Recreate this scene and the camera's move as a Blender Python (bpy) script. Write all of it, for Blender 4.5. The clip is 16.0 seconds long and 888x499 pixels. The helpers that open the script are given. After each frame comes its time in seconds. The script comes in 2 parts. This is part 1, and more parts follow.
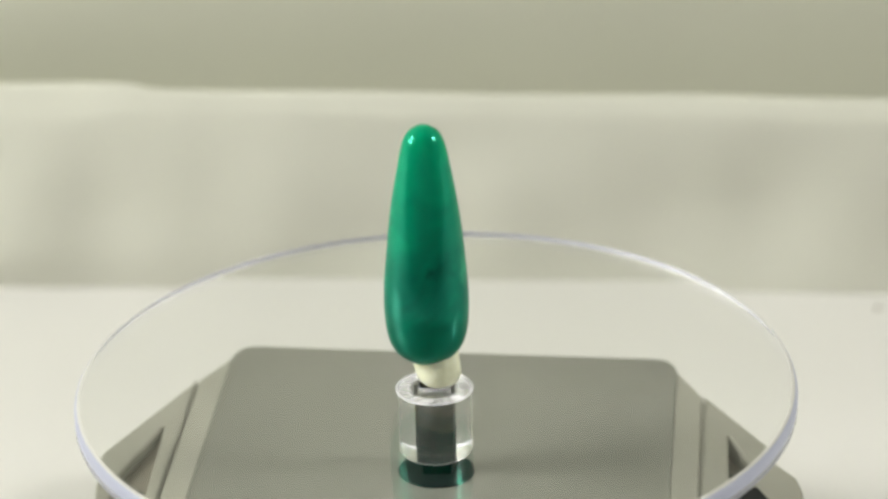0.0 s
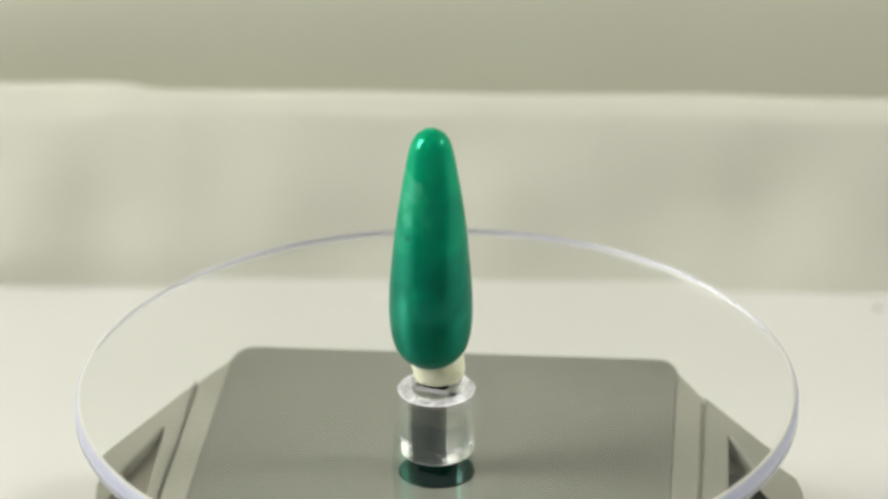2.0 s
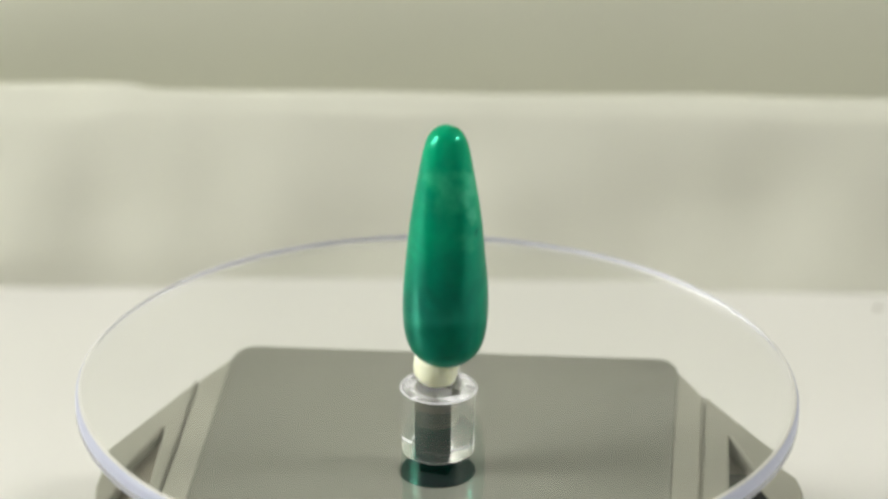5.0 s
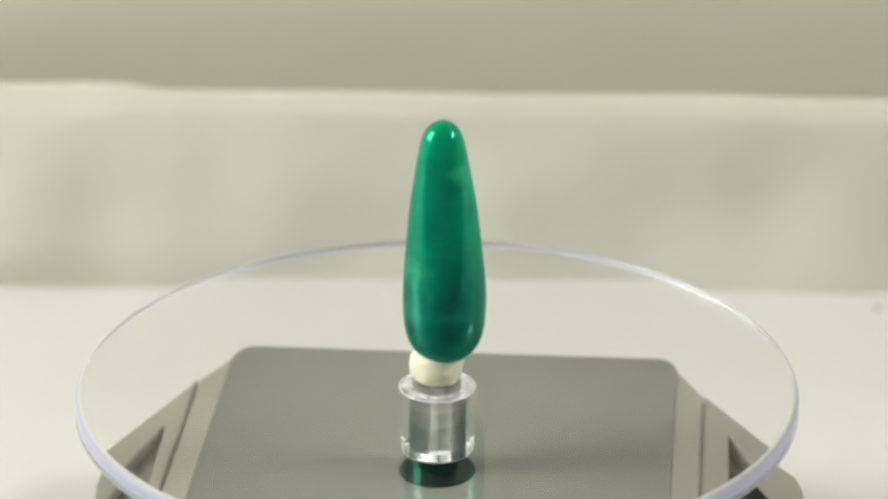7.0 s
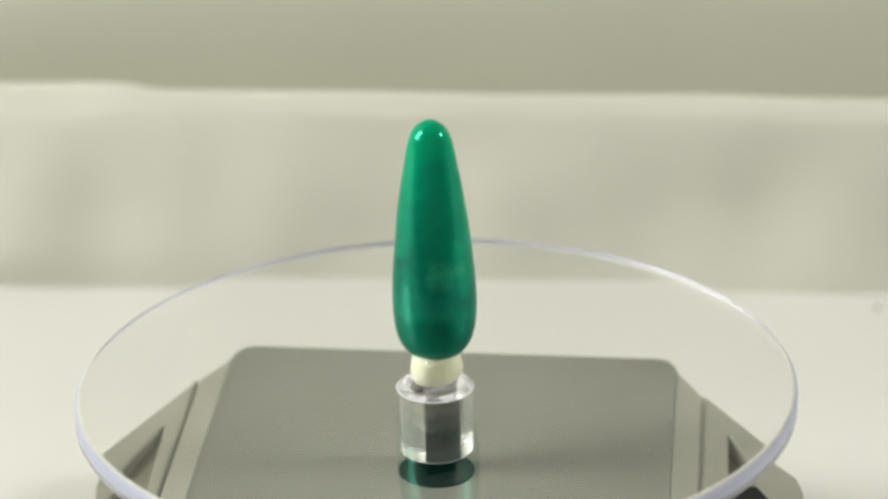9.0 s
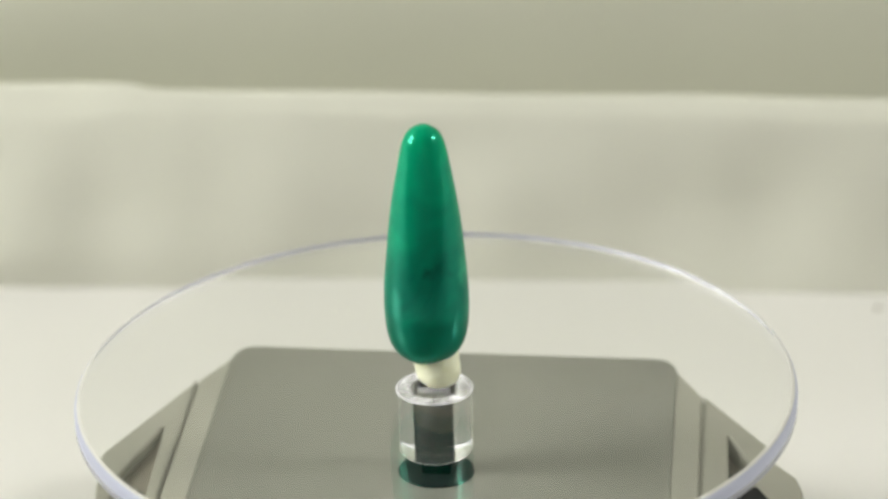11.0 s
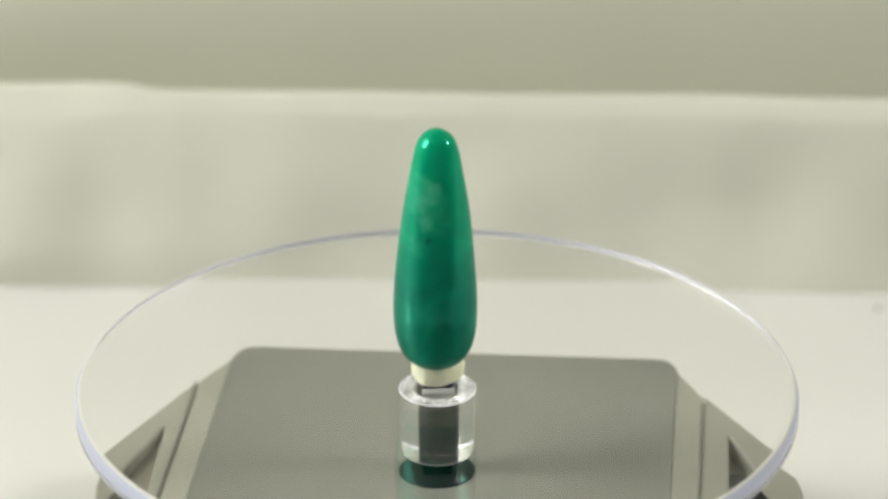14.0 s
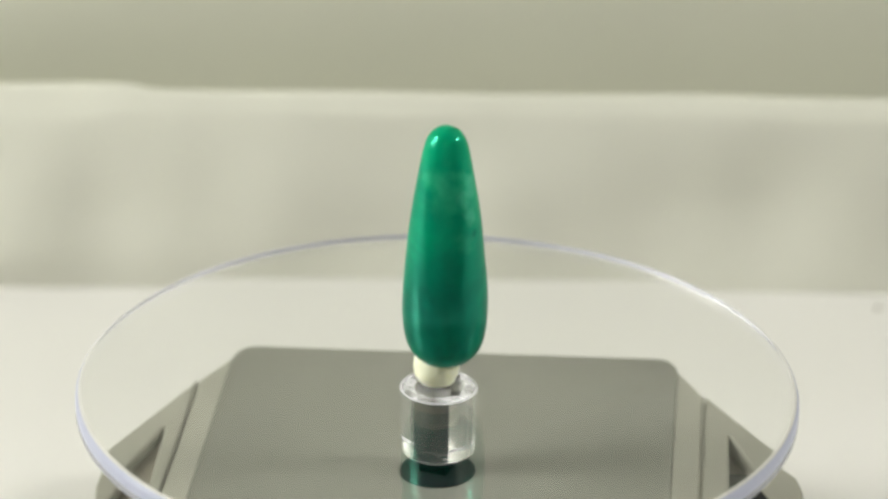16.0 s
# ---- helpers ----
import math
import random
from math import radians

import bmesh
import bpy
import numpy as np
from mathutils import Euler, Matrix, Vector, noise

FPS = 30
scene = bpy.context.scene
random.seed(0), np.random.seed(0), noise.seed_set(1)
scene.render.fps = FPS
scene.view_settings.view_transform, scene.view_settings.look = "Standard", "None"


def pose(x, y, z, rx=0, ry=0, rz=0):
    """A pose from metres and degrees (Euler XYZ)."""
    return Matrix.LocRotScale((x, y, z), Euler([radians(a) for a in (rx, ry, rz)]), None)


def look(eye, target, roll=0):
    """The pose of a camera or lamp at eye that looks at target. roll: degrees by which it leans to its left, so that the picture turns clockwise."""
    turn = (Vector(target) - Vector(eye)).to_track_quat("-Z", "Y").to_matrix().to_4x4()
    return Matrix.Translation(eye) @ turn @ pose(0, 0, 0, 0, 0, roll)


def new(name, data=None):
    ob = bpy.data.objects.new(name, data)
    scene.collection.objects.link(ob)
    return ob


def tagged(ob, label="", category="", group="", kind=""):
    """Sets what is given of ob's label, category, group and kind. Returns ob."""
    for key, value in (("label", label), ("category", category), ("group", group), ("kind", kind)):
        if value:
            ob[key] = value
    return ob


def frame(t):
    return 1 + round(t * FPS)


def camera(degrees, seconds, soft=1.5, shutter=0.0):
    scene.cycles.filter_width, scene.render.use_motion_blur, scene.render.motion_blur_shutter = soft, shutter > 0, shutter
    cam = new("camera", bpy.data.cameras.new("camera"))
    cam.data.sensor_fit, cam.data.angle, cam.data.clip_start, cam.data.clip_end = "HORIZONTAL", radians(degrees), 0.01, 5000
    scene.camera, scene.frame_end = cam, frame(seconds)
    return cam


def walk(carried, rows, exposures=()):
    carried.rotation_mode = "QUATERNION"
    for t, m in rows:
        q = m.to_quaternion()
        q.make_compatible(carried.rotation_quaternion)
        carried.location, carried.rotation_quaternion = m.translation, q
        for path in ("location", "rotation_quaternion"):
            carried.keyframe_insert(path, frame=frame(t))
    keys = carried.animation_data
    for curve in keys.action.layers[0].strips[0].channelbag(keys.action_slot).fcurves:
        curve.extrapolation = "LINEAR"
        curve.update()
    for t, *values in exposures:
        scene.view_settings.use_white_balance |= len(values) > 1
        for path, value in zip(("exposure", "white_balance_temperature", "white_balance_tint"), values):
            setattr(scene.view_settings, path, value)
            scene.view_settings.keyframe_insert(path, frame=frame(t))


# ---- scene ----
# ---- camera: it stands still on a tripod ----
cam = camera(15, 16.0, soft=3.0)
cam.data.dof.use_dof, cam.data.dof.focus_distance, cam.data.dof.aperture_fstop = True, 0.508, 15.0
CAM = pose(0.0012, -0.4604, 0.2719, 65.66, 0, 0) @ pose(0, 0, 0, 0, 0, -0.5)
walk(cam, [(0, CAM), (16.0, CAM)], exposures=[(0, 0.0), (16.0, 0.0)])

# ---- plan, metres; the table top is z = 0, the axis of the turntable x = y = 0 ----
R = 0.055            # radius of the clear disc
DISC_Z = 0.0419      # its upper face
DISC_T = 0.0034
BASE_H = 0.0245       # height of the base
HUB_Z = 0.0247
PILLAR_Z = 0.0279    # foot of the clear pillar
PERIOD = 11.15
LEAN = 1.25           # lean of the turning axis
PHASE = 4.85

# ---- light ----
world = bpy.data.worlds.new("world")
scene.world = world
world.use_nodes = True
world.node_tree.nodes["Background"].inputs[0].default_value = (1.0, 0.97, 0.9, 1)
world.node_tree.nodes["Background"].inputs[1].default_value = 0.02


def area(name, m, sx, sy, power, colour):
    lamp = bpy.data.lights.new(name, "AREA")
    lamp.shape, lamp.size, lamp.size_y, lamp.energy, lamp.color = "RECTANGLE", sx, sy, power, colour
    ob = new(name, lamp)
    ob.matrix_world = m
    return ob


area("softbox_lamp", look((-0.93, -0.09, 0.63), (0, 0.03, 0.03)), 0.42, 0.63, 12.3, (1.0, 1.0, 0.93))
area("desk_lamp", look((0.93, -0.09, 0.67), (0, 0.03, 0.03)), 0.165, 0.165, 5.45, (1.0, 0.99, 0.92))


# ---- materials ----
def material(name, rough=0.5, metal=0.0):
    m = bpy.data.materials.new(name)
    m.use_nodes = True
    b = m.node_tree.nodes["Principled BSDF"]
    b.inputs["Roughness"].default_value, b.inputs["Metallic"].default_value = rough, metal
    return m, m.node_tree, b


def node(tree, kind, **inputs):
    n = tree.nodes.new(kind)
    for key, value in inputs.items():
        n.inputs[key.replace("_", " ")].default_value = value
    return n


def ramp(tree, source, stops):
    r = tree.nodes.new("ShaderNodeValToRGB")
    r.color_ramp.elements[0].position, r.color_ramp.elements[0].color = stops[0][0], (*stops[0][1], 1)
    r.color_ramp.elements[1].position, r.color_ramp.elements[1].color = stops[-1][0], (*stops[-1][1], 1)
    for p, c in stops[1:-1]:
        r.color_ramp.elements.new(p).color = (*c, 1)
    tree.links.new(source, r.inputs[0])
    return r


def mottled(name, dark, light, scale, rough, bump=0.05, grain=400.0, depth=0.0005):
    """Two scales of variation: soft stains in the colour and fine grain in the relief and gloss."""
    m, t, b = material(name, rough)
    co = t.nodes.new("ShaderNodeTexCoord")
    big = node(t, "ShaderNodeTexNoise", Scale=scale, Detail=5.0, Roughness=0.6)
    fine = node(t, "ShaderNodeTexNoise", Scale=grain, Detail=4.0, Roughness=0.7)
    t.links.new(co.outputs["Object"], big.inputs["Vector"])
    t.links.new(co.outputs["Object"], fine.inputs["Vector"])
    c = ramp(t, big.outputs[0], [(0.3, dark), (0.7, light)])
    t.links.new(c.outputs[0], b.inputs["Base Color"])
    bp = node(t, "ShaderNodeBump", Strength=bump, Distance=depth)
    t.links.new(fine.outputs[0], bp.inputs["Height"])
    t.links.new(bp.outputs[0], b.inputs["Normal"])
    r = node(t, "ShaderNodeMapRange")
    r.inputs["To Min"].default_value, r.inputs["To Max"].default_value = rough * 0.85, min(1, rough * 1.15)
    t.links.new(fine.outputs[0], r.inputs["Value"])
    t.links.new(r.outputs[0], b.inputs["Roughness"])
    return m


def glass(name, colour, rough=0.0, ior=1.49):
    m, t, b = material(name, rough)
    b.inputs["Base Color"].default_value = (*colour, 1)
    b.inputs["Transmission Weight"].default_value = 1.0
    b.inputs["IOR"].default_value = ior
    return m


M_TABLE = mottled("white_tabletop", (0.672, 0.662, 0.640), (0.700, 0.690, 0.667), 9, 0.45, 0.03)
M_CLOTH = mottled("white_cotton_cloth", (0.722, 0.719, 0.635), (0.785, 0.780, 0.693), 14, 0.9, 0.25, 1500, 0.0003)
M_WALL = mottled("matt_greige_wall", (0.74, 0.742, 0.628), (0.80, 0.80, 0.685), 5, 0.8, 0.1, 300)
M_ROOM = mottled("grey_fill_surround", (0.46, 0.46, 0.45), (0.52, 0.52, 0.51), 2, 0.8, 0.05, 90)
M_FLOOR = mottled("dark_floor", (0.10, 0.10, 0.095), (0.14, 0.14, 0.13), 3, 0.6, 0.1, 200)
# one grey plastic: the slopes get a lighter copy for the lamplight on them
M_BASE = mottled("grey_plastic_lit_slopes", (0.252, 0.247, 0.207), (0.284, 0.279, 0.234), 60, 0.42, 0.02, 2500, 0.00003)
M_PANEL = mottled("grey_plastic_flat_top", (0.143, 0.143, 0.122), (0.158, 0.158, 0.135), 25, 0.46, 0.02, 2500, 0.00003)
M_FLOORING = mottled("brownish_grey_plastic", (0.20, 0.18, 0.145), (0.23, 0.205, 0.165), 60, 0.5, 0.02, 2500, 0.00003)
M_BLACK = mottled("black_plastic", (0.006, 0.007, 0.008), (0.012, 0.013, 0.015), 80, 0.3, 0.02, 2500, 0.00003)
M_SHAFT = mottled("dull_black_plastic", (0.002, 0.0025, 0.003), (0.004, 0.0045, 0.006), 80, 0.7, 0.02, 2500, 0.00003)
for mat in (M_BLACK, M_SHAFT):
    mat.node_tree.nodes["Principled BSDF"].inputs["Specular IOR Level"].default_value = 0.0 if mat is M_SHAFT else 0.1


def glue_material():
    """A thin film of dried glue: whitish patches in a clear coat."""
    m, t, b = material("dried_whitish_glue", 0.4)
    b.inputs["Base Color"].default_value = (0.86, 0.85, 0.88, 1)
    co = t.nodes.new("ShaderNodeTexCoord")
    blot = node(t, "ShaderNodeTexNoise", Scale=480.0, Detail=4.0, Roughness=0.65)
    t.links.new(co.outputs["Object"], blot.inputs["Vector"])
    r = node(t, "ShaderNodeMapRange")
    for key, value in (("From Min", 0.38), ("From Max", 0.66), ("To Min", 0.04), ("To Max", 0.42)):
        r.inputs[key].default_value = value
    t.links.new(blot.outputs[0], r.inputs["Value"])
    t.links.new(r.outputs[0], b.inputs["Alpha"])
    return m


M_GLUE = glue_material()
M_BEAD = mottled("glue_bead_and_foot_highlight", (0.74, 0.73, 0.78), (0.84, 0.83, 0.87), 500, 0.4, 0.2, 1500, 0.0002)
M_CLEAR = glass("clear_acrylic", (0.985, 0.99, 0.985))


def soften_mirror(m, share):
    """Less mirror, more see-through: a share of the glass gives way to plain refraction."""
    t = m.node_tree
    plain = node(t, "ShaderNodeBsdfRefraction", Color=(0.985, 0.99, 0.985, 1), Roughness=0.0, IOR=1.49)
    mix = node(t, "ShaderNodeMixShader", Fac=share)
    t.links.new(t.nodes["Principled BSDF"].outputs[0], mix.inputs[1])
    t.links.new(plain.outputs[0], mix.inputs[2])
    t.links.new(mix.outputs[0], t.nodes["Material Output"].inputs["Surface"])


soften_mirror(M_CLEAR, 0.4)
# rim colours stand in for light carried inside the clear polished disc
M_BEVEL = glass("pale_bevel_highlight", (0.86, 0.85, 0.83), 0.4)
M_BEVEL.node_tree.nodes["Principled BSDF"].inputs["Transmission Weight"].default_value = 0.35
M_PALE_EDGE_LIGHT = glass("pale_edge_light", (0.78, 0.79, 0.90), 0.25)
M_PALE_EDGE_LIGHT.node_tree.nodes["Principled BSDF"].inputs["Transmission Weight"].default_value = 0.6
M_EDGE_LIGHT = glass("lavender_edge_light", (0.59, 0.615, 0.79), 0.45)
M_EDGE_LIGHT.node_tree.nodes["Principled BSDF"].inputs["Transmission Weight"].default_value = 0.3
# a trace of white stands in for bright surroundings refracted at the pillar's sides
M_PILLAR = glass("clear_acrylic_light_veil", (0.95, 0.975, 0.96), 0.02)
M_PILLAR.node_tree.nodes["Principled BSDF"].inputs["Transmission Weight"].default_value = 0.98
M_PUTTY = mottled("cream_putty", (0.80, 0.81, 0.58), (0.88, 0.89, 0.70), 300, 0.55, 0.3, 900, 0.0006)

putty_body = M_PUTTY.node_tree.nodes["Principled BSDF"]
putty_body.inputs["Subsurface Weight"].default_value = 0.5
putty_body.inputs["Subsurface Radius"].default_value = (1.0, 1.0, 0.7)
putty_body.inputs["Subsurface Scale"].default_value = 0.002


def stone_material():
    m, t, b = material("green_polished_stone", 0.34)
    co = t.nodes.new("ShaderNodeTexCoord")
    warp = node(t, "ShaderNodeTexNoise", Scale=95.0, Detail=3.0, Roughness=0.55, Distortion=0.6)
    t.links.new(co.outputs["Object"], warp.inputs["Vector"])
    c = ramp(t, warp.outputs[0], [(0.30, (0.0, 0.095, 0.063)), (0.5, (0.0, 0.165, 0.100)), (0.70, (0.0, 0.29, 0.155))])
    # the light through the slender tip is put into the colour: paler upwards
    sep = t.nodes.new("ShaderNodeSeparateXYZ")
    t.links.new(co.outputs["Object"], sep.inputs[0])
    tip_glow = node(t, "ShaderNodeMapRange")
    tip_glow.interpolation_type = "SMOOTHSTEP"
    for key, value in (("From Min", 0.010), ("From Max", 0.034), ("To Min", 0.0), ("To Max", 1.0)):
        tip_glow.inputs[key].default_value = value
    t.links.new(sep.outputs["Z"], tip_glow.inputs["Value"])
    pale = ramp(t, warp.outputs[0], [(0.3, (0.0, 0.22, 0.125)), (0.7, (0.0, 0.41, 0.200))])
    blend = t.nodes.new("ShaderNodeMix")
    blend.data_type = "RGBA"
    t.links.new(tip_glow.outputs[0], blend.inputs["Factor"])
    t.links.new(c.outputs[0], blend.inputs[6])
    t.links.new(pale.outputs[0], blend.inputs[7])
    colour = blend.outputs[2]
    # cloudy pale veins and small dark inclusions at their places on the stone
    for angle, z, size, strength, tone in STONE_MARKS:
        a = radians(angle)
        q = stone_radius(z)
        at = (q * math.cos(a), q * math.sin(a), z)
        off = t.nodes.new("ShaderNodeVectorMath")
        off.operation = "DISTANCE"
        wob = t.nodes.new("ShaderNodeVectorMath")
        wob.operation = "MULTIPLY_ADD"
        noise_n = node(t, "ShaderNodeTexNoise", Scale=420.0, Detail=4.0)
        t.links.new(co.outputs["Object"], noise_n.inputs["Vector"])
        wob.inputs[1].default_value = (size * 2.4,) * 3
        t.links.new(noise_n.outputs["Color"], wob.inputs[0])
        t.links.new(co.outputs["Object"], wob.inputs[2])
        t.links.new(wob.outputs[0], off.inputs[0])
        off.inputs[1].default_value = tuple(v + size * 1.2 for v in at)
        r = node(t, "ShaderNodeMapRange")
        r.interpolation_type = "SMOOTHSTEP"
        r.inputs["From Min"].default_value, r.inputs["From Max"].default_value = 0.0, size * 1.15
        r.inputs["To Min"].default_value, r.inputs["To Max"].default_value = strength, 0.0
        t.links.new(off.outputs["Value"], r.inputs["Value"])
        mix = t.nodes.new("ShaderNodeMix")
        mix.data_type = "RGBA"
        t.links.new(r.outputs[0], mix.inputs["Factor"])
        t.links.new(colour, mix.inputs[6])
        mix.inputs[7].default_value = (*tone, 1)
        colour = mix.outputs[2]
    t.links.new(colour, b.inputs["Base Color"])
    b.inputs["Subsurface Weight"].default_value = 0.4
    b.inputs["Subsurface Radius"].default_value = (0.1, 1.0, 0.6)
    b.inputs["Subsurface Scale"].default_value = 0.0035
    b.inputs["Specular IOR Level"].default_value = 0.16
    b.inputs["IOR"].default_value = 1.34
    b.inputs["Specular Tint"].default_value = (0.05, 1.0, 0.6, 1)
    b.inputs["Transmission Weight"].default_value = 0.12
    # the polish: a thin sheen over the body colour
    sheen = node(t, "ShaderNodeBsdfGlossy", Color=(0.14, 1.0, 0.72, 1), Roughness=0.12)
    polish = node(t, "ShaderNodeMixShader", Fac=0.08)
    t.links.new(b.outputs[0], polish.inputs[1])
    t.links.new(sheen.outputs[0], polish.inputs[2])
    t.links.new(polish.outputs[0], t.nodes["Material Output"].inputs["Surface"])
    return m


# ---- mesh helpers ----
def part(name, bm, mat, parent=None, label="", smooth=True, recalc=True):
    me = bpy.data.meshes.new(name)
    if recalc:
        bmesh.ops.recalc_face_normals(bm, faces=bm.faces)
    bm.to_mesh(me)
    bm.free()
    for mt in (mat if isinstance(mat, list) else [mat]):
        me.materials.append(mt)
    if smooth:
        me.shade_smooth()
        me.set_sharp_from_angle(angle=radians(35))
    ob = new(name, me)
    ob.parent = parent
    return tagged(ob, label)


def lathe(profile, n=96, caps=True):
    """A turned form: profile of (radius, z) from bottom to top; a radius of 0 closes it to a point."""
    bm = bmesh.new()
    rings = []
    for r, z in profile:
        if r < 1e-7:
            rings.append([bm.verts.new((0, 0, z))])
        else:
            rings.append([bm.verts.new((r * math.cos(2 * math.pi * i / n), r * math.sin(2 * math.pi * i / n), z)) for i in range(n)])
    for a, b in zip(rings, rings[1:]):
        for i in range(n):
            j = (i + 1) % n
            if len(a) == 1:
                bm.faces.new((a[0], b[j], b[i]))
            elif len(b) == 1:
                bm.faces.new((a[i], a[j], b[0]))
            else:
                bm.faces.new((a[i], a[j], b[j], b[i]))
    return bm


def prism(outline, z0, z1, bevel=0.0, segments=3):
    """An upright slab over an outline of (x, y), with rounded edges."""
    bm = bmesh.new()
    low = [bm.verts.new((x, y, z0)) for x, y in outline]
    high = [bm.verts.new((x, y, z1)) for x, y in outline]
    n = len(outline)
    bm.faces.new(low[::-1])
    top = bm.faces.new(high)
    for i in range(n):
        bm.faces.new((low[i], low[(i + 1) % n], high[(i + 1) % n], high[i]))
    if bevel:
        bmesh.ops.bevel(bm, geom=list(top.edges), offset=bevel, segments=segments, affect="EDGES", profile=0.5)
    return bm


def rounded(points, radius, n=6):
    """The outline with its corners rounded."""
    out = []
    for i, p in enumerate(points):
        a, b, c = Vector(points[i - 1]), Vector(p), Vector(points[(i + 1) % len(points)])
        u, v = (a - b).normalized(), (c - b).normalized()
        r = min(radius, (a - b).length * 0.45, (c - b).length * 0.45)
        for k in range(n + 1):
            s = k / n
            q = (b + u * r) * (1 - s) ** 2 + b * 2 * s * (1 - s) + (b + v * r) * s ** 2
            out.append((q.x, q.y))
    return out


# ---- setting ----
def slab(name, x0, x1, y0, y1, z0, z1, mat, label):
    bm = prism([(x0, y0), (x1, y0), (x1, y1), (x0, y1)], z0, z1)
    return tagged(part(name, bm, mat, smooth=False), label, "", "", "structure")


slab("table", -0.75, 0.75, -0.14, 0.143, -0.03, 0.0, M_TABLE, "white smooth tabletop under the turntable")
slab("wall_north", -1.3, 1.3, 0.146, 0.36, -0.75, 1.7, M_WALL, "plain greige painted wall behind the table")
# unseen room added round the table; its grey sets the fill light
slab("wall_south", -1.3, 1.3, -1.5, -1.4, -0.75, 1.7, M_ROOM, "unseen grey wall added round the table for fill light")
slab("wall_west", -1.4, -1.3, -1.5, 0.36, -0.75, 1.7, M_ROOM, "unseen grey wall added round the table for fill light")
slab("wall_east", 1.3, 1.4, -1.5, 0.36, -0.75, 1.7, M_ROOM, "unseen grey wall added round the table for fill light")
# unseen floor, kept dark to dim the reflections in shaft and stone
slab("floor", -1.4, 1.4, -1.5, 0.36, -0.8, -0.75, M_FLOOR, "unseen dark floor added below the table")
slab("ceiling", -1.4, 1.4, -1.5, 0.36, 1.7, 1.8, M_ROOM, "unseen grey ceiling added for fill light")


def cloth():
    """A cotton sheet hung over a low ledge: a soft upright face, a rolled hem on top, and a short fall behind."""
    bm = bmesh.new()
    nx, rows = 260, []
    for i in range(nx + 1):
        x = -0.5 + i / nx
        w = noise.noise(Vector((x * 14, 0.3, 1.7)))
        w2 = noise.noise(Vector((x * 34, 5.3, 0.7)))
        top = 0.0371 + (0.0010 if x < -0.0545 else 0.0) + 0.0008 * noise.noise(Vector((x * 9, 8.1, 0))) + 0.0007 * w2
        hem = 0.0015 + 0.0005 * noise.noise(Vector((x * 11, 2.2, 4))) + 0.0003 * noise.noise(Vector((x * 60, 6.2, 1))) + (0.0013 if x < -0.05 else 0.0) * min(1, (-0.05 - x) * 60)
        y0 = 0.1225 - 0.0400 * x
        sec = []
        for k in range(15):
            s = k / 14
            z = -0.003 + s * (top - 2 * hem + 0.003)
            fold = (0.0022 * w + 0.0026 * w2 + 0.0012 * noise.noise(Vector((x * 70, 1.3, 2.2)))) * math.sin(math.pi * min(1, s * 0.9 + 0.1)) + 0.0012 * noise.noise(Vector((x * 22, z * 60, 3)))
            sec.append((y0 + 0.004 * s + fold * min(1, s * 4), z))
        yb = sec[-1][0]
        for k in range(1, 9):
            a = -math.pi / 2 + k / 8 * math.pi * 1.3
            sec.append((yb + hem * (0.45 * (1 + math.sin(a)) + 0.8 * max(0.0, -math.cos(a)) * (k > 4)), top - hem + hem * math.sin(a)))
        for k in range(1, 5):
            sec.append((yb + 0.003 + 0.0012 * k, top - 1.4 * hem - 0.003 * k))
        rows.append([bm.verts.new((x, y, z)) for y, z in sec])
    for a, b in zip(rows, rows[1:]):
        for k in range(len(a) - 1):
            bm.faces.new((a[k], b[k], b[k + 1], a[k + 1]))
    ob = part("draped_cloth", bm, M_CLOTH)
    so = ob.modifiers.new("thickness", "SOLIDIFY")
    so.thickness, so.offset = 0.0008, 1.0
    return tagged(ob, "off-white cotton cloth draped over a low ledge with a rolled hem", "cloth")


cloth()

# ---- turntable base ----
YAW = -5.3


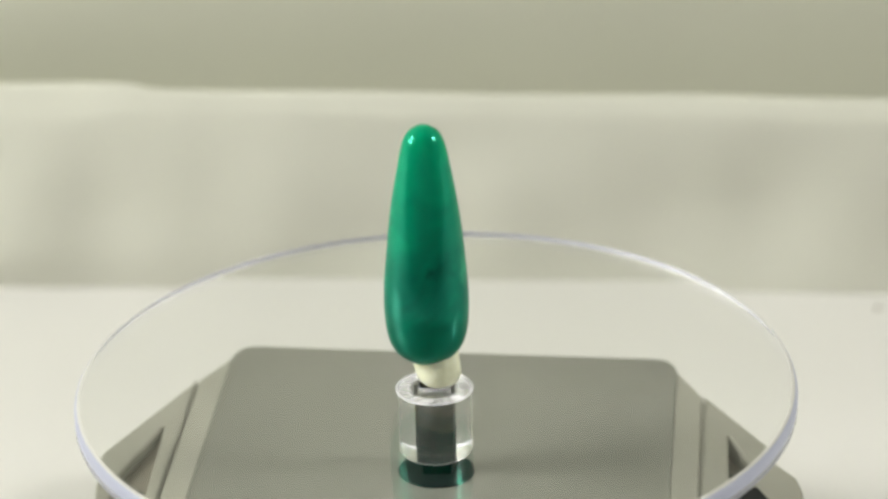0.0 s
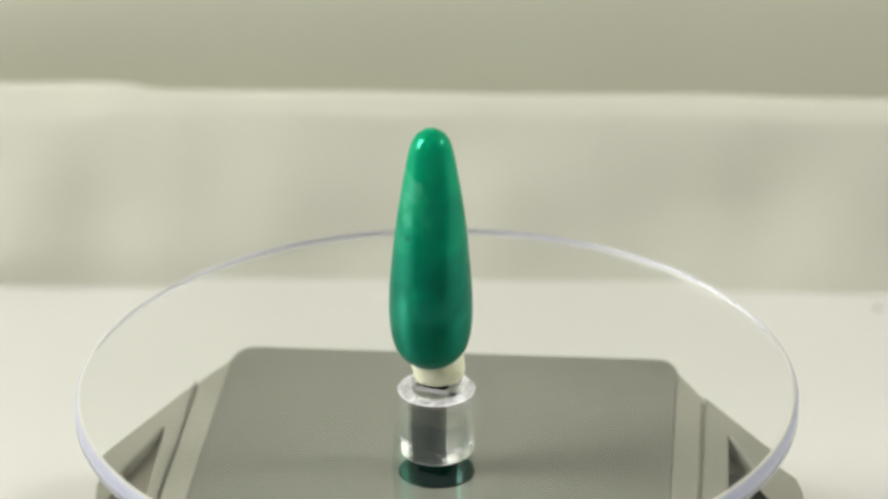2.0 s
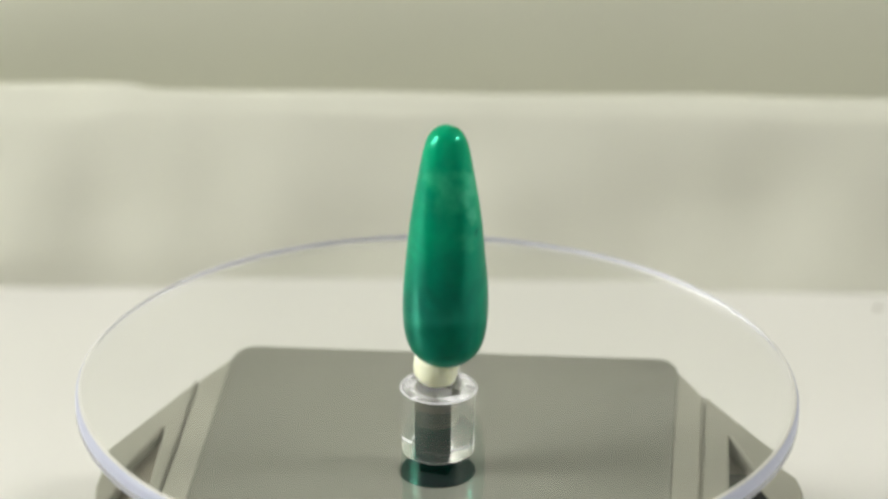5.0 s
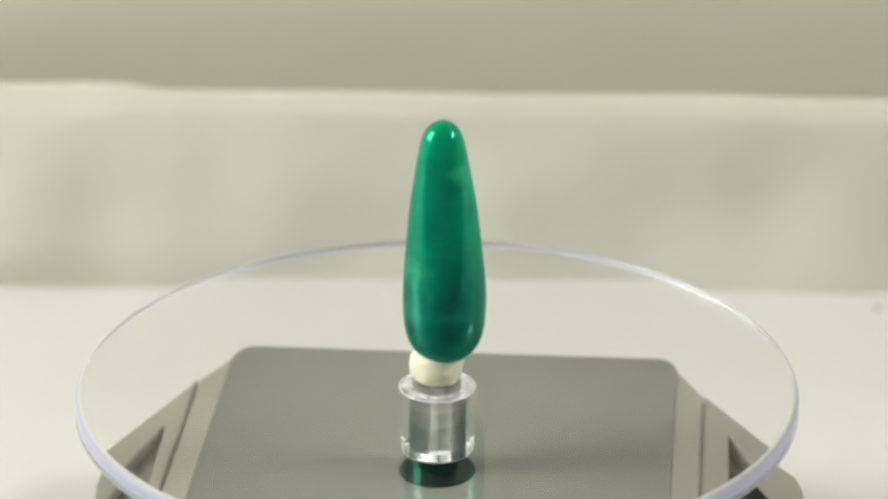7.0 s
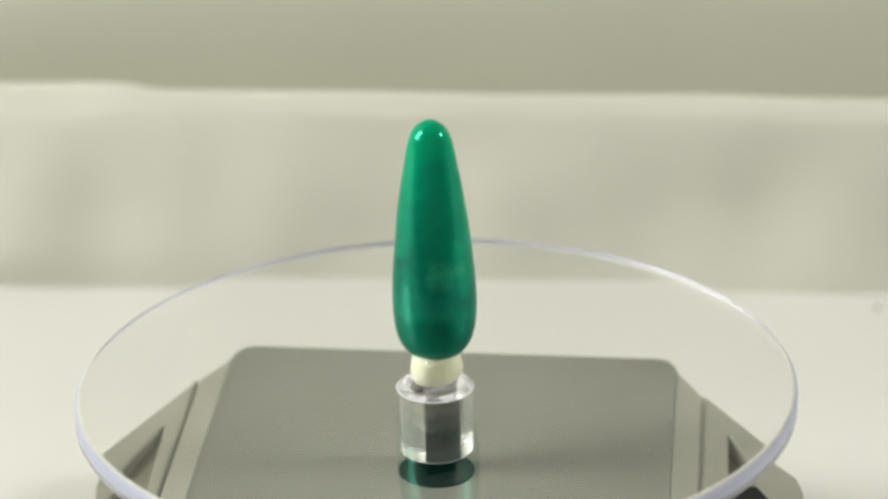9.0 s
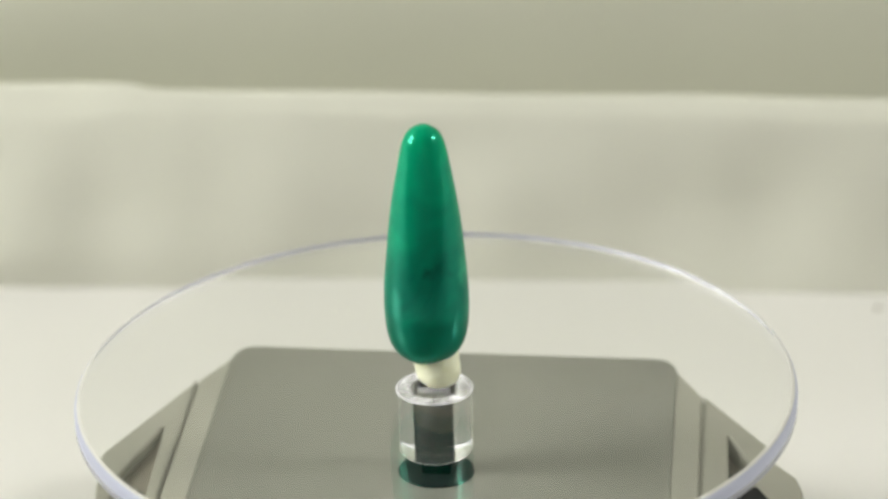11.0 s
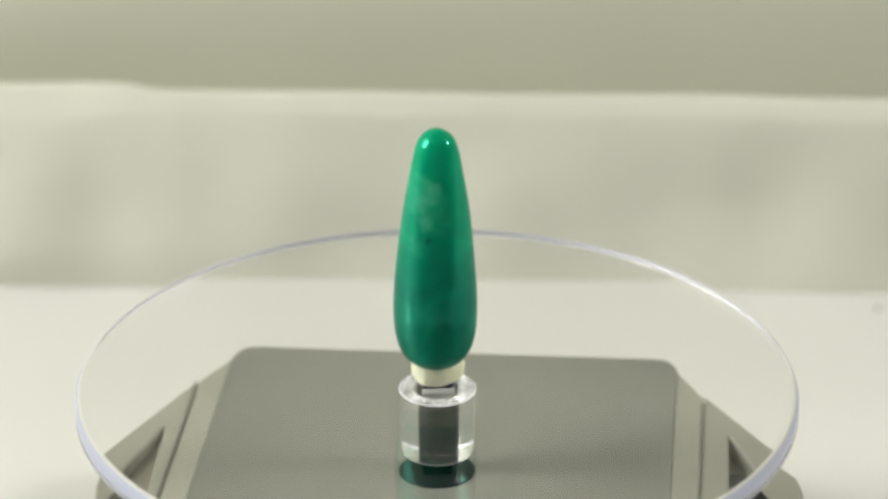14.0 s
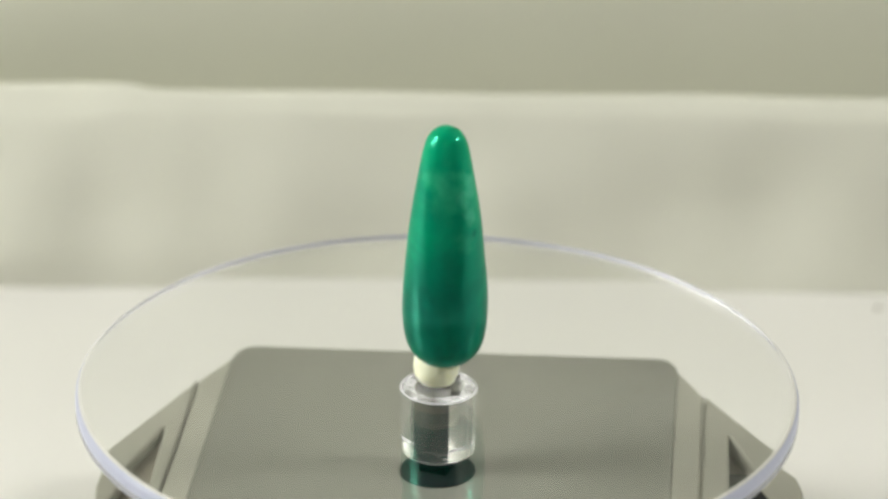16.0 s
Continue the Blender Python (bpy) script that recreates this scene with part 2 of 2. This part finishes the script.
def turntable():
    base = tagged(new("turntable_base"), "grey plastic turntable base with cut corners and dark side pockets", "turntable")
    base.matrix_world = pose(-0.0006, 0.0013, 0, 0, 0, YAW)
    half = [(0.0347, 0.0392), (0.0540, 0.0038), (0.0540, -0.0250), (0.0347, -0.0600)]
    outline = half + [(-x, y) for x, y in half[::-1]]
    low = [(x * 0.94, y * 0.97) for x, y in outline]
    part("lower_body", prism(rounded(low, 0.004), 0.0, 0.0190, 0.0006), M_BLACK, base, "black lower housing")
    # the flat middle panel, the two sloping shoulders and the side panels, with a dark seam between
    mid = [(0.0347, 0.0392), (0.0366, 0.0357), (0.0366, -0.0566), (0.0347, -0.0600)]
    mid = mid + [(-x, y) for x, y in mid[::-1]]
    part("top_panel", prism(rounded(mid, 0.0009), 0.0192, BASE_H, 0.0003), M_PANEL, base, "smooth grey top panel")

    def plate(name, pts, heights, label):
        """A small moulding whose upper face may slope."""
        bm = bmesh.new()
        up = [bm.verts.new((x, y, z)) for (x, y), z in zip(pts, heights)]
        dn = [bm.verts.new((x, y, 0.0192)) for x, y in pts]
        k = len(pts)
        top = bm.faces.new(up)
        bm.faces.new(dn[::-1])
        for i in range(k):
            bm.faces.new((dn[i], dn[(i + 1) % k], up[(i + 1) % k], up[i]))
        bmesh.ops.bevel(bm, geom=list(top.edges), offset=0.0004, segments=3, affect="EDGES", profile=0.5)
        return part(name, bm, M_BASE, base, label, smooth=False)

    def fall(x):
        return BASE_H - 0.0007 - 0.10 * (abs(x) - 0.041)

    def inset(pts, d):
        """The outline moved inwards by d."""
        k = len(pts)
        turn = 1 if sum(pts[i][0] * pts[(i + 1) % k][1] - pts[(i + 1) % k][0] * pts[i][1] for i in range(k)) > 0 else -1
        out = []
        for i in range(k):
            a, b, c = Vector(pts[i - 1]), Vector(pts[i]), Vector(pts[(i + 1) % k])
            u, v = (b - a).normalized(), (c - b).normalized()
            n = Vector((-u.y - v.y, u.x + v.x)) * turn
            n = n / max(n.length_squared / 2, 0.6)
            out.append((b.x + n.x * d, b.y + n.y * d))
        return out

    def pierced(s, outline, pockets):
        """A side panel with eased edges and pockets let into it."""
        bm = bmesh.new()

        def loop(pts, drop, z=None):
            return [bm.verts.new((s * x, y, fall(x) - drop if z is None else z)) for x, y in pts]

        def wall(a, b):
            for i in range(len(a)):
                bm.faces.new((a[i], a[(i + 1) % len(a)], b[(i + 1) % len(a)], b[i]))

        def rim(pts, e, z):
            low, a, b = loop(pts, 0, z), loop(pts, abs(e)), loop(inset(pts, e * 0.35), abs(e) * 0.3)
            c = loop(inset(pts, e), 0)
            wall(low, a), wall(a, b), wall(b, c)
            return c
        edges = []
        for pts, e, z in [(outline, 0.0004, 0.0192)] + [(p, -0.0005, 0.0192) for p in pockets]:
            c = rim(pts, e, z)
            edges += [bm.edges.get((c[i], c[(i + 1) % len(c)])) for i in range(len(c))]
        bmesh.ops.triangle_fill(bm, use_beauty=True, use_dissolve=False, edges=edges)
        return part("side_panel", bm, M_BASE, base, "grey side panel with a slanted pocket", smooth=False)
    for s in (-1, 1):
        z1, z2 = BASE_H - 0.0001, BASE_H - 0.0008
        plate("shoulder", [(s * 0.0364, 0.0357), (s * 0.0410, 0.0276), (s * 0.0410, -0.0486), (s * 0.0364, -0.0567)], (z1, z2, z2, z1), "sloping grey shoulder beside the panel")
        part("seam", prism([(s * 0.0400, 0.0281), (s * 0.0424, 0.0240), (s * 0.0424, -0.0470), (s * 0.0400, -0.0485)], 0.0190, BASE_H - 0.0011), M_BASE, base)
        if s < 0:
            o = [(0.0413, 0.0279), (0.0526, 0.0036), (0.0526, -0.0034), (0.0517, -0.0100), (0.0517, -0.0240), (0.0413, -0.0450)]
            pocket = [(0.0442, 0.0121), (0.0498, -0.0086), (0.0500, -0.0200), (0.0430, -0.0200)]
            split, depth = -0.0085, 0.0031
        else:
            o = [(0.0413, 0.0279), (0.0510, 0.0140), (0.0560, 0.0077), (0.0570, 0.0035), (0.0568, -0.0200), (0.0413, -0.0450)]
            pocket = [(0.0452, 0.0154), (0.0498, 0.0036), (0.0523, -0.0018), (0.0515, -0.0120), (0.0457, -0.0120)]
            split, depth = 0.0035, 0.0045
        hole = rounded(pocket, 0.0008, 5)
        pierced(s, rounded(o, 0.0004, 2), [hole])
        # brown floor holds the disc's mirrored light; a black plate in front adds dark depth
        for name, keep, low, mat, label in (("pocket_floor", 1, depth, M_FLOORING, "pocket floor, brownish for the light mirrored in the disc"), ("pocket_dark_plate", -1, 0.0018, M_BLACK, "black plate added for the pocket's dark depth")):
            pts = [(s * x, split + keep * max(0.0, keep * (y - split))) for x, y in hole]
            pts = [p for k, p in enumerate(pts) if (Vector(p) - Vector(pts[k - 1])).length > 1e-6]
            part(name, prism(pts, 0.0188, BASE_H - low), mat, base, label, smooth=False)
    part("hub", lathe([(0, BASE_H - 0.001), (0.0059, BASE_H - 0.001), (0.0059, HUB_Z - 0.0001), (0.0058, HUB_Z), (0, HUB_Z)]), M_BLACK, base, "round black drive hub").location = (0.0006, -0.0018, 0.0)
    return base


turntable()


# ---- what turns: the stand, the putty and the stone ----
def turning(t, dx=0.0, dy=0.0, dz=0.0, rx=0.0, ry=0.0):
    """The pose at t seconds of a thing on the turning axis, at an offset in the stand's own space."""
    return pose(0, 0, HUB_Z) @ pose(0, 0, 0, 0, 0, 360 / PERIOD * (t - PHASE)) @ pose(0, 0, 0, 0, LEAN, 0) @ pose(dx, dy, dz, rx, ry, 0)


SOCKET_TURN = 2 * math.pi * 18 / 96     # turn of the square socket in the stand


def stand():
    st = tagged(new("display_stand"), "clear acrylic disc on a short clear pillar over the hub", "display stand")
    top = DISC_Z - HUB_Z
    bot = top - DISC_T
    # one clear body: a disc with a rounded rim, its pillar below, and a square socket right through both
    n, q, rad, half, low = 192, 0.0009, 0.0060, 0.0025, PILLAR_Z - HUB_Z

    def body():
        bm = bmesh.new()

        def ring(r, z):
            return [bm.verts.new((r * math.cos(2 * math.pi * i / n), r * math.sin(2 * math.pi * i / n), z)) for i in range(n)]

        def square(z):
            out = []
            for i in range(n):
                a = 2 * math.pi * i / n
                k = half / max(abs(math.cos(a - SOCKET_TURN)), abs(math.sin(a - SOCKET_TURN)))
                out.append(bm.verts.new((k * math.cos(a), k * math.sin(a), z)))
            return out
        first = square(low)
        loops = [first, ring(rad - 0.0007, low), ring(rad - 0.0004, low + 0.0003), ring(rad, bot), ring(R - 0.0004, bot), ring(R - 0.0002, bot), ring(R, bot + 0.0002), ring(R, bot + 0.0012)]
        loops += [ring(R - q + q * math.cos(k * math.pi / 16), top - 1.3 * q + 1.3 * q * math.sin(k * math.pi / 16)) for k in range(9)]
        loops += [ring(R - q - 0.00015, top), ring(0.0058, top), square(top), square(bot), first]
        for a, b in zip(loops, loops[1:]):
            for i in range(n):
                bm.faces.new((a[i], a[(i + 1) % n], b[(i + 1) % n], b[i]))
        # the disc is bonded a little off the pillar's centre
        for v in bm.verts:
            if v.co.xy.length > 0.03:
                v.co.x -= 0.0002
        bmesh.ops.recalc_face_normals(bm, faces=bm.faces)
        return bm

    def below(f):
        c = f.calc_center_median()
        return c.z < bot - 0.0001
    bm = body()
    bmesh.ops.delete(bm, geom=[f for f in bm.faces if below(f)], context="FACES")
    disc = part("disc", bm, [M_CLEAR, M_EDGE_LIGHT, M_PALE_EDGE_LIGHT, M_BEVEL], st, "clear acrylic disc with a rounded rim, lavender edge light painted on", recalc=False)
    # paint the bevel's highlight and the light in the edge, by face
    for f in disc.data.polygons:
        if f.normal.z ** 2 < 0.985 and f.center.length > 0.03:
            f.material_index = 3 if f.normal.z > 0.75 else 1 if f.center.z > bot + 0.0012 else 2
    bm = body()
    bmesh.ops.delete(bm, geom=[f for f in bm.faces if not below(f)], context="FACES")
    pillar = part("pillar", bm, [M_PILLAR, M_BEAD], st, "clear acrylic pillar with a square socket", recalc=False)
    # the bright highlight round the foot is painted whitish on its bevel
    for f in pillar.data.polygons:
        if 0.1 < f.normal.z ** 2 < 0.9:
            f.material_index = 1
    # the whitish glue where the pillar is bonded to the underside of the disc
    film = part("glue_film", lathe([(0.0037, bot - 0.00004), (0.0058, bot - 0.00004), (0.0058, bot), (0.0037, bot), (0.0037, bot - 0.00004)], 96), M_GLUE, st, "patchy film of dried glue")
    g = [(rad - 0.0002 + 0.00014 * math.cos(k * math.pi / 4), bot + 0.00010 * math.sin(k * math.pi / 4)) for k in range(9)]
    glue = part("glue_ring", lathe(g, 96), M_BEAD, st, "whitish bead of glue under the disc")
    for ob in (disc, pillar, glue, film):
        ob.visible_shadow = False
    z1 = top - 0.0001
    h = 0.0022
    shaft = part("drive_shaft", prism(rounded([(-h, -h), (h, -h), (h, h), (-h, h)], 0.0002, 2), 0.0, z1 - 0.0010, 0.0002), M_SHAFT, st, "black square drive shaft")
    shaft.matrix_basis = Matrix.Rotation(SOCKET_TURN, 4, "Z")
    return st


STONE_PROFILE = [(0.0, 0.0), (0.0013, 0.00012), (0.0025, 0.0005), (0.0037, 0.0012), (0.0048, 0.0023), (0.0056, 0.0038), (0.0061, 0.0058), (0.00633, 0.0082), (0.00638, 0.0106), (0.0062, 0.0148), (0.00578, 0.0195), (0.00530, 0.0243), (0.00470, 0.0287), (0.0040, 0.0329), (0.0035, 0.0357), (0.0030, 0.0376), (0.0023, 0.0389), (0.0013, 0.0397), (0.0006, 0.0400), (0.0, 0.04005)]
GREY, PALE, DIM = (0.09, 0.52, 0.33), (0.05, 0.56, 0.30), (0.0, 0.07, 0.048)
STONE_MARKS = [(-85, 0.0295, 0.0042, 0.32, PALE), (-30, 0.027, 0.0035, 0.25, PALE), (-52, 0.0262, 0.0026, 0.3, DIM), (-42, 0.0302, 0.0024, 0.72, GREY), (-45, 0.0262, 0.0017, 0.6, GREY), (-49, 0.0280, 0.0012, 0.4, GREY), (-108, 0.0315, 0.0030, 0.5, PALE), (-55, 0.0225, 0.0024, 0.28, PALE), (-39, 0.0232, 0.0011, 0.9, DIM), (-70, 0.024, 0.0028, 0.25, DIM), (77, 0.0175, 0.0013, 0.9, DIM), (100, 0.018, 0.0022, 0.5, DIM), (150, 0.016, 0.003, 0.4, PALE), (-140, 0.013, 0.003, 0.4, DIM)]


def stone_radius(z):
    return float(np.interp(z, [p[1] for p in STONE_PROFILE], [p[0] for p in STONE_PROFILE]))


def stone():
    # the turned profile, smoothed, with a slightly uneven cut
    pts = [Vector((r, z)) for r, z in STONE_PROFILE]
    prof = []
    for i in range(len(pts) - 1):
        p0, p1, p2, p3 = pts[max(i - 1, 0)], pts[i], pts[i + 1], pts[min(i + 2, len(pts) - 1)]
        for k in range(4):
            s = k / 4
            q = 0.5 * ((2 * p1) + (p2 - p0) * s + (2 * p0 - 5 * p1 + 4 * p2 - p3) * s * s + (3 * p1 - p0 - 3 * p2 + p3) * s ** 3)
            prof.append((max(q.x, 0.0), q.y))
    prof[0] = (0.0, 0.0)
    prof.append((0.0, STONE_PROFILE[-1][1]))
    bm = lathe(prof, 128)
    for v in bm.verts:
        k = 1 + 0.012 * noise.noise(v.co * 110) + 0.012 * math.cos(2 * math.atan2(v.co.y, v.co.x))
        v.co.x, v.co.y = v.co.x * k, v.co.y * k
    for v in bm.verts:
        v.co.z *= 0.970
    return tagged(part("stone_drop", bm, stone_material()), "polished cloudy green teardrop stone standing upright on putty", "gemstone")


def putty():
    prof = [(0, 0), (0.0024, 0), (0.0029, 0.0003), (0.0033, 0.0012), (0.0035, 0.0026), (0.0034, 0.0040), (0.0029, 0.0049), (0, 0.0052)]
    fine = []
    for (r0, z0), (r1, z1) in zip(prof, prof[1:]):
        fine += [(r0 + (r1 - r0) * k / 4, z0 + (z1 - z0) * k / 4) for k in range(4)]
    fine[0] = (0.0, 0.0)
    fine.append(prof[-1])
    bm = lathe(fine, 96)
    # pressed by fingers: dents, folds and a lopsided bulge
    for v in bm.verts:
        a = math.atan2(v.co.y, v.co.x)
        k = 1.03 + 0.10 * noise.noise(Vector((math.cos(a) * 1.3, math.sin(a) * 1.3, v.co.z * 300))) + 0.035 * noise.noise(v.co * 500) + 0.015 * noise.noise(v.co * 2200)
        v.co.x, v.co.y = v.co.x * k, v.co.y * k * 1.15
    return tagged(part("putty", bm, M_PUTTY), "lump of cream putty pressed on the clear disc", "putty")


def crumb():
    bm = bmesh.new()
    bmesh.ops.create_icosphere(bm, subdivisions=2, radius=0.0006)
    for v in bm.verts:
        v.co *= 1 + 0.3 * noise.noise(v.co * 2500)
        v.co.z = v.co.z * 0.5 + 0.0002
    ob = tagged(part("crumb", bm, M_FLOORING), "tiny brownish-grey crumb lying on the white table", "crumb")
    ob.matrix_world = pose(0.0826, 0.1119, 0)


crumb()
STAND, PUTTY, STONE = stand(), putty(), stone()


def motions():
    times = [i * 0.25 for i in range(65)]
    walk(STAND, [(t, pose(-0.00012, 0, 0) @ turning(t)) for t in times])
    walk(PUTTY, [(t, turning(t, -0.00035, 0.00005, DISC_Z - HUB_Z + 0.00001)) for t in times])
    walk(STONE, [(t, turning(t, 0.00070, -0.00090, DISC_Z - HUB_Z + 0.0031, -0.58, -0.39)) for t in times])


motions()
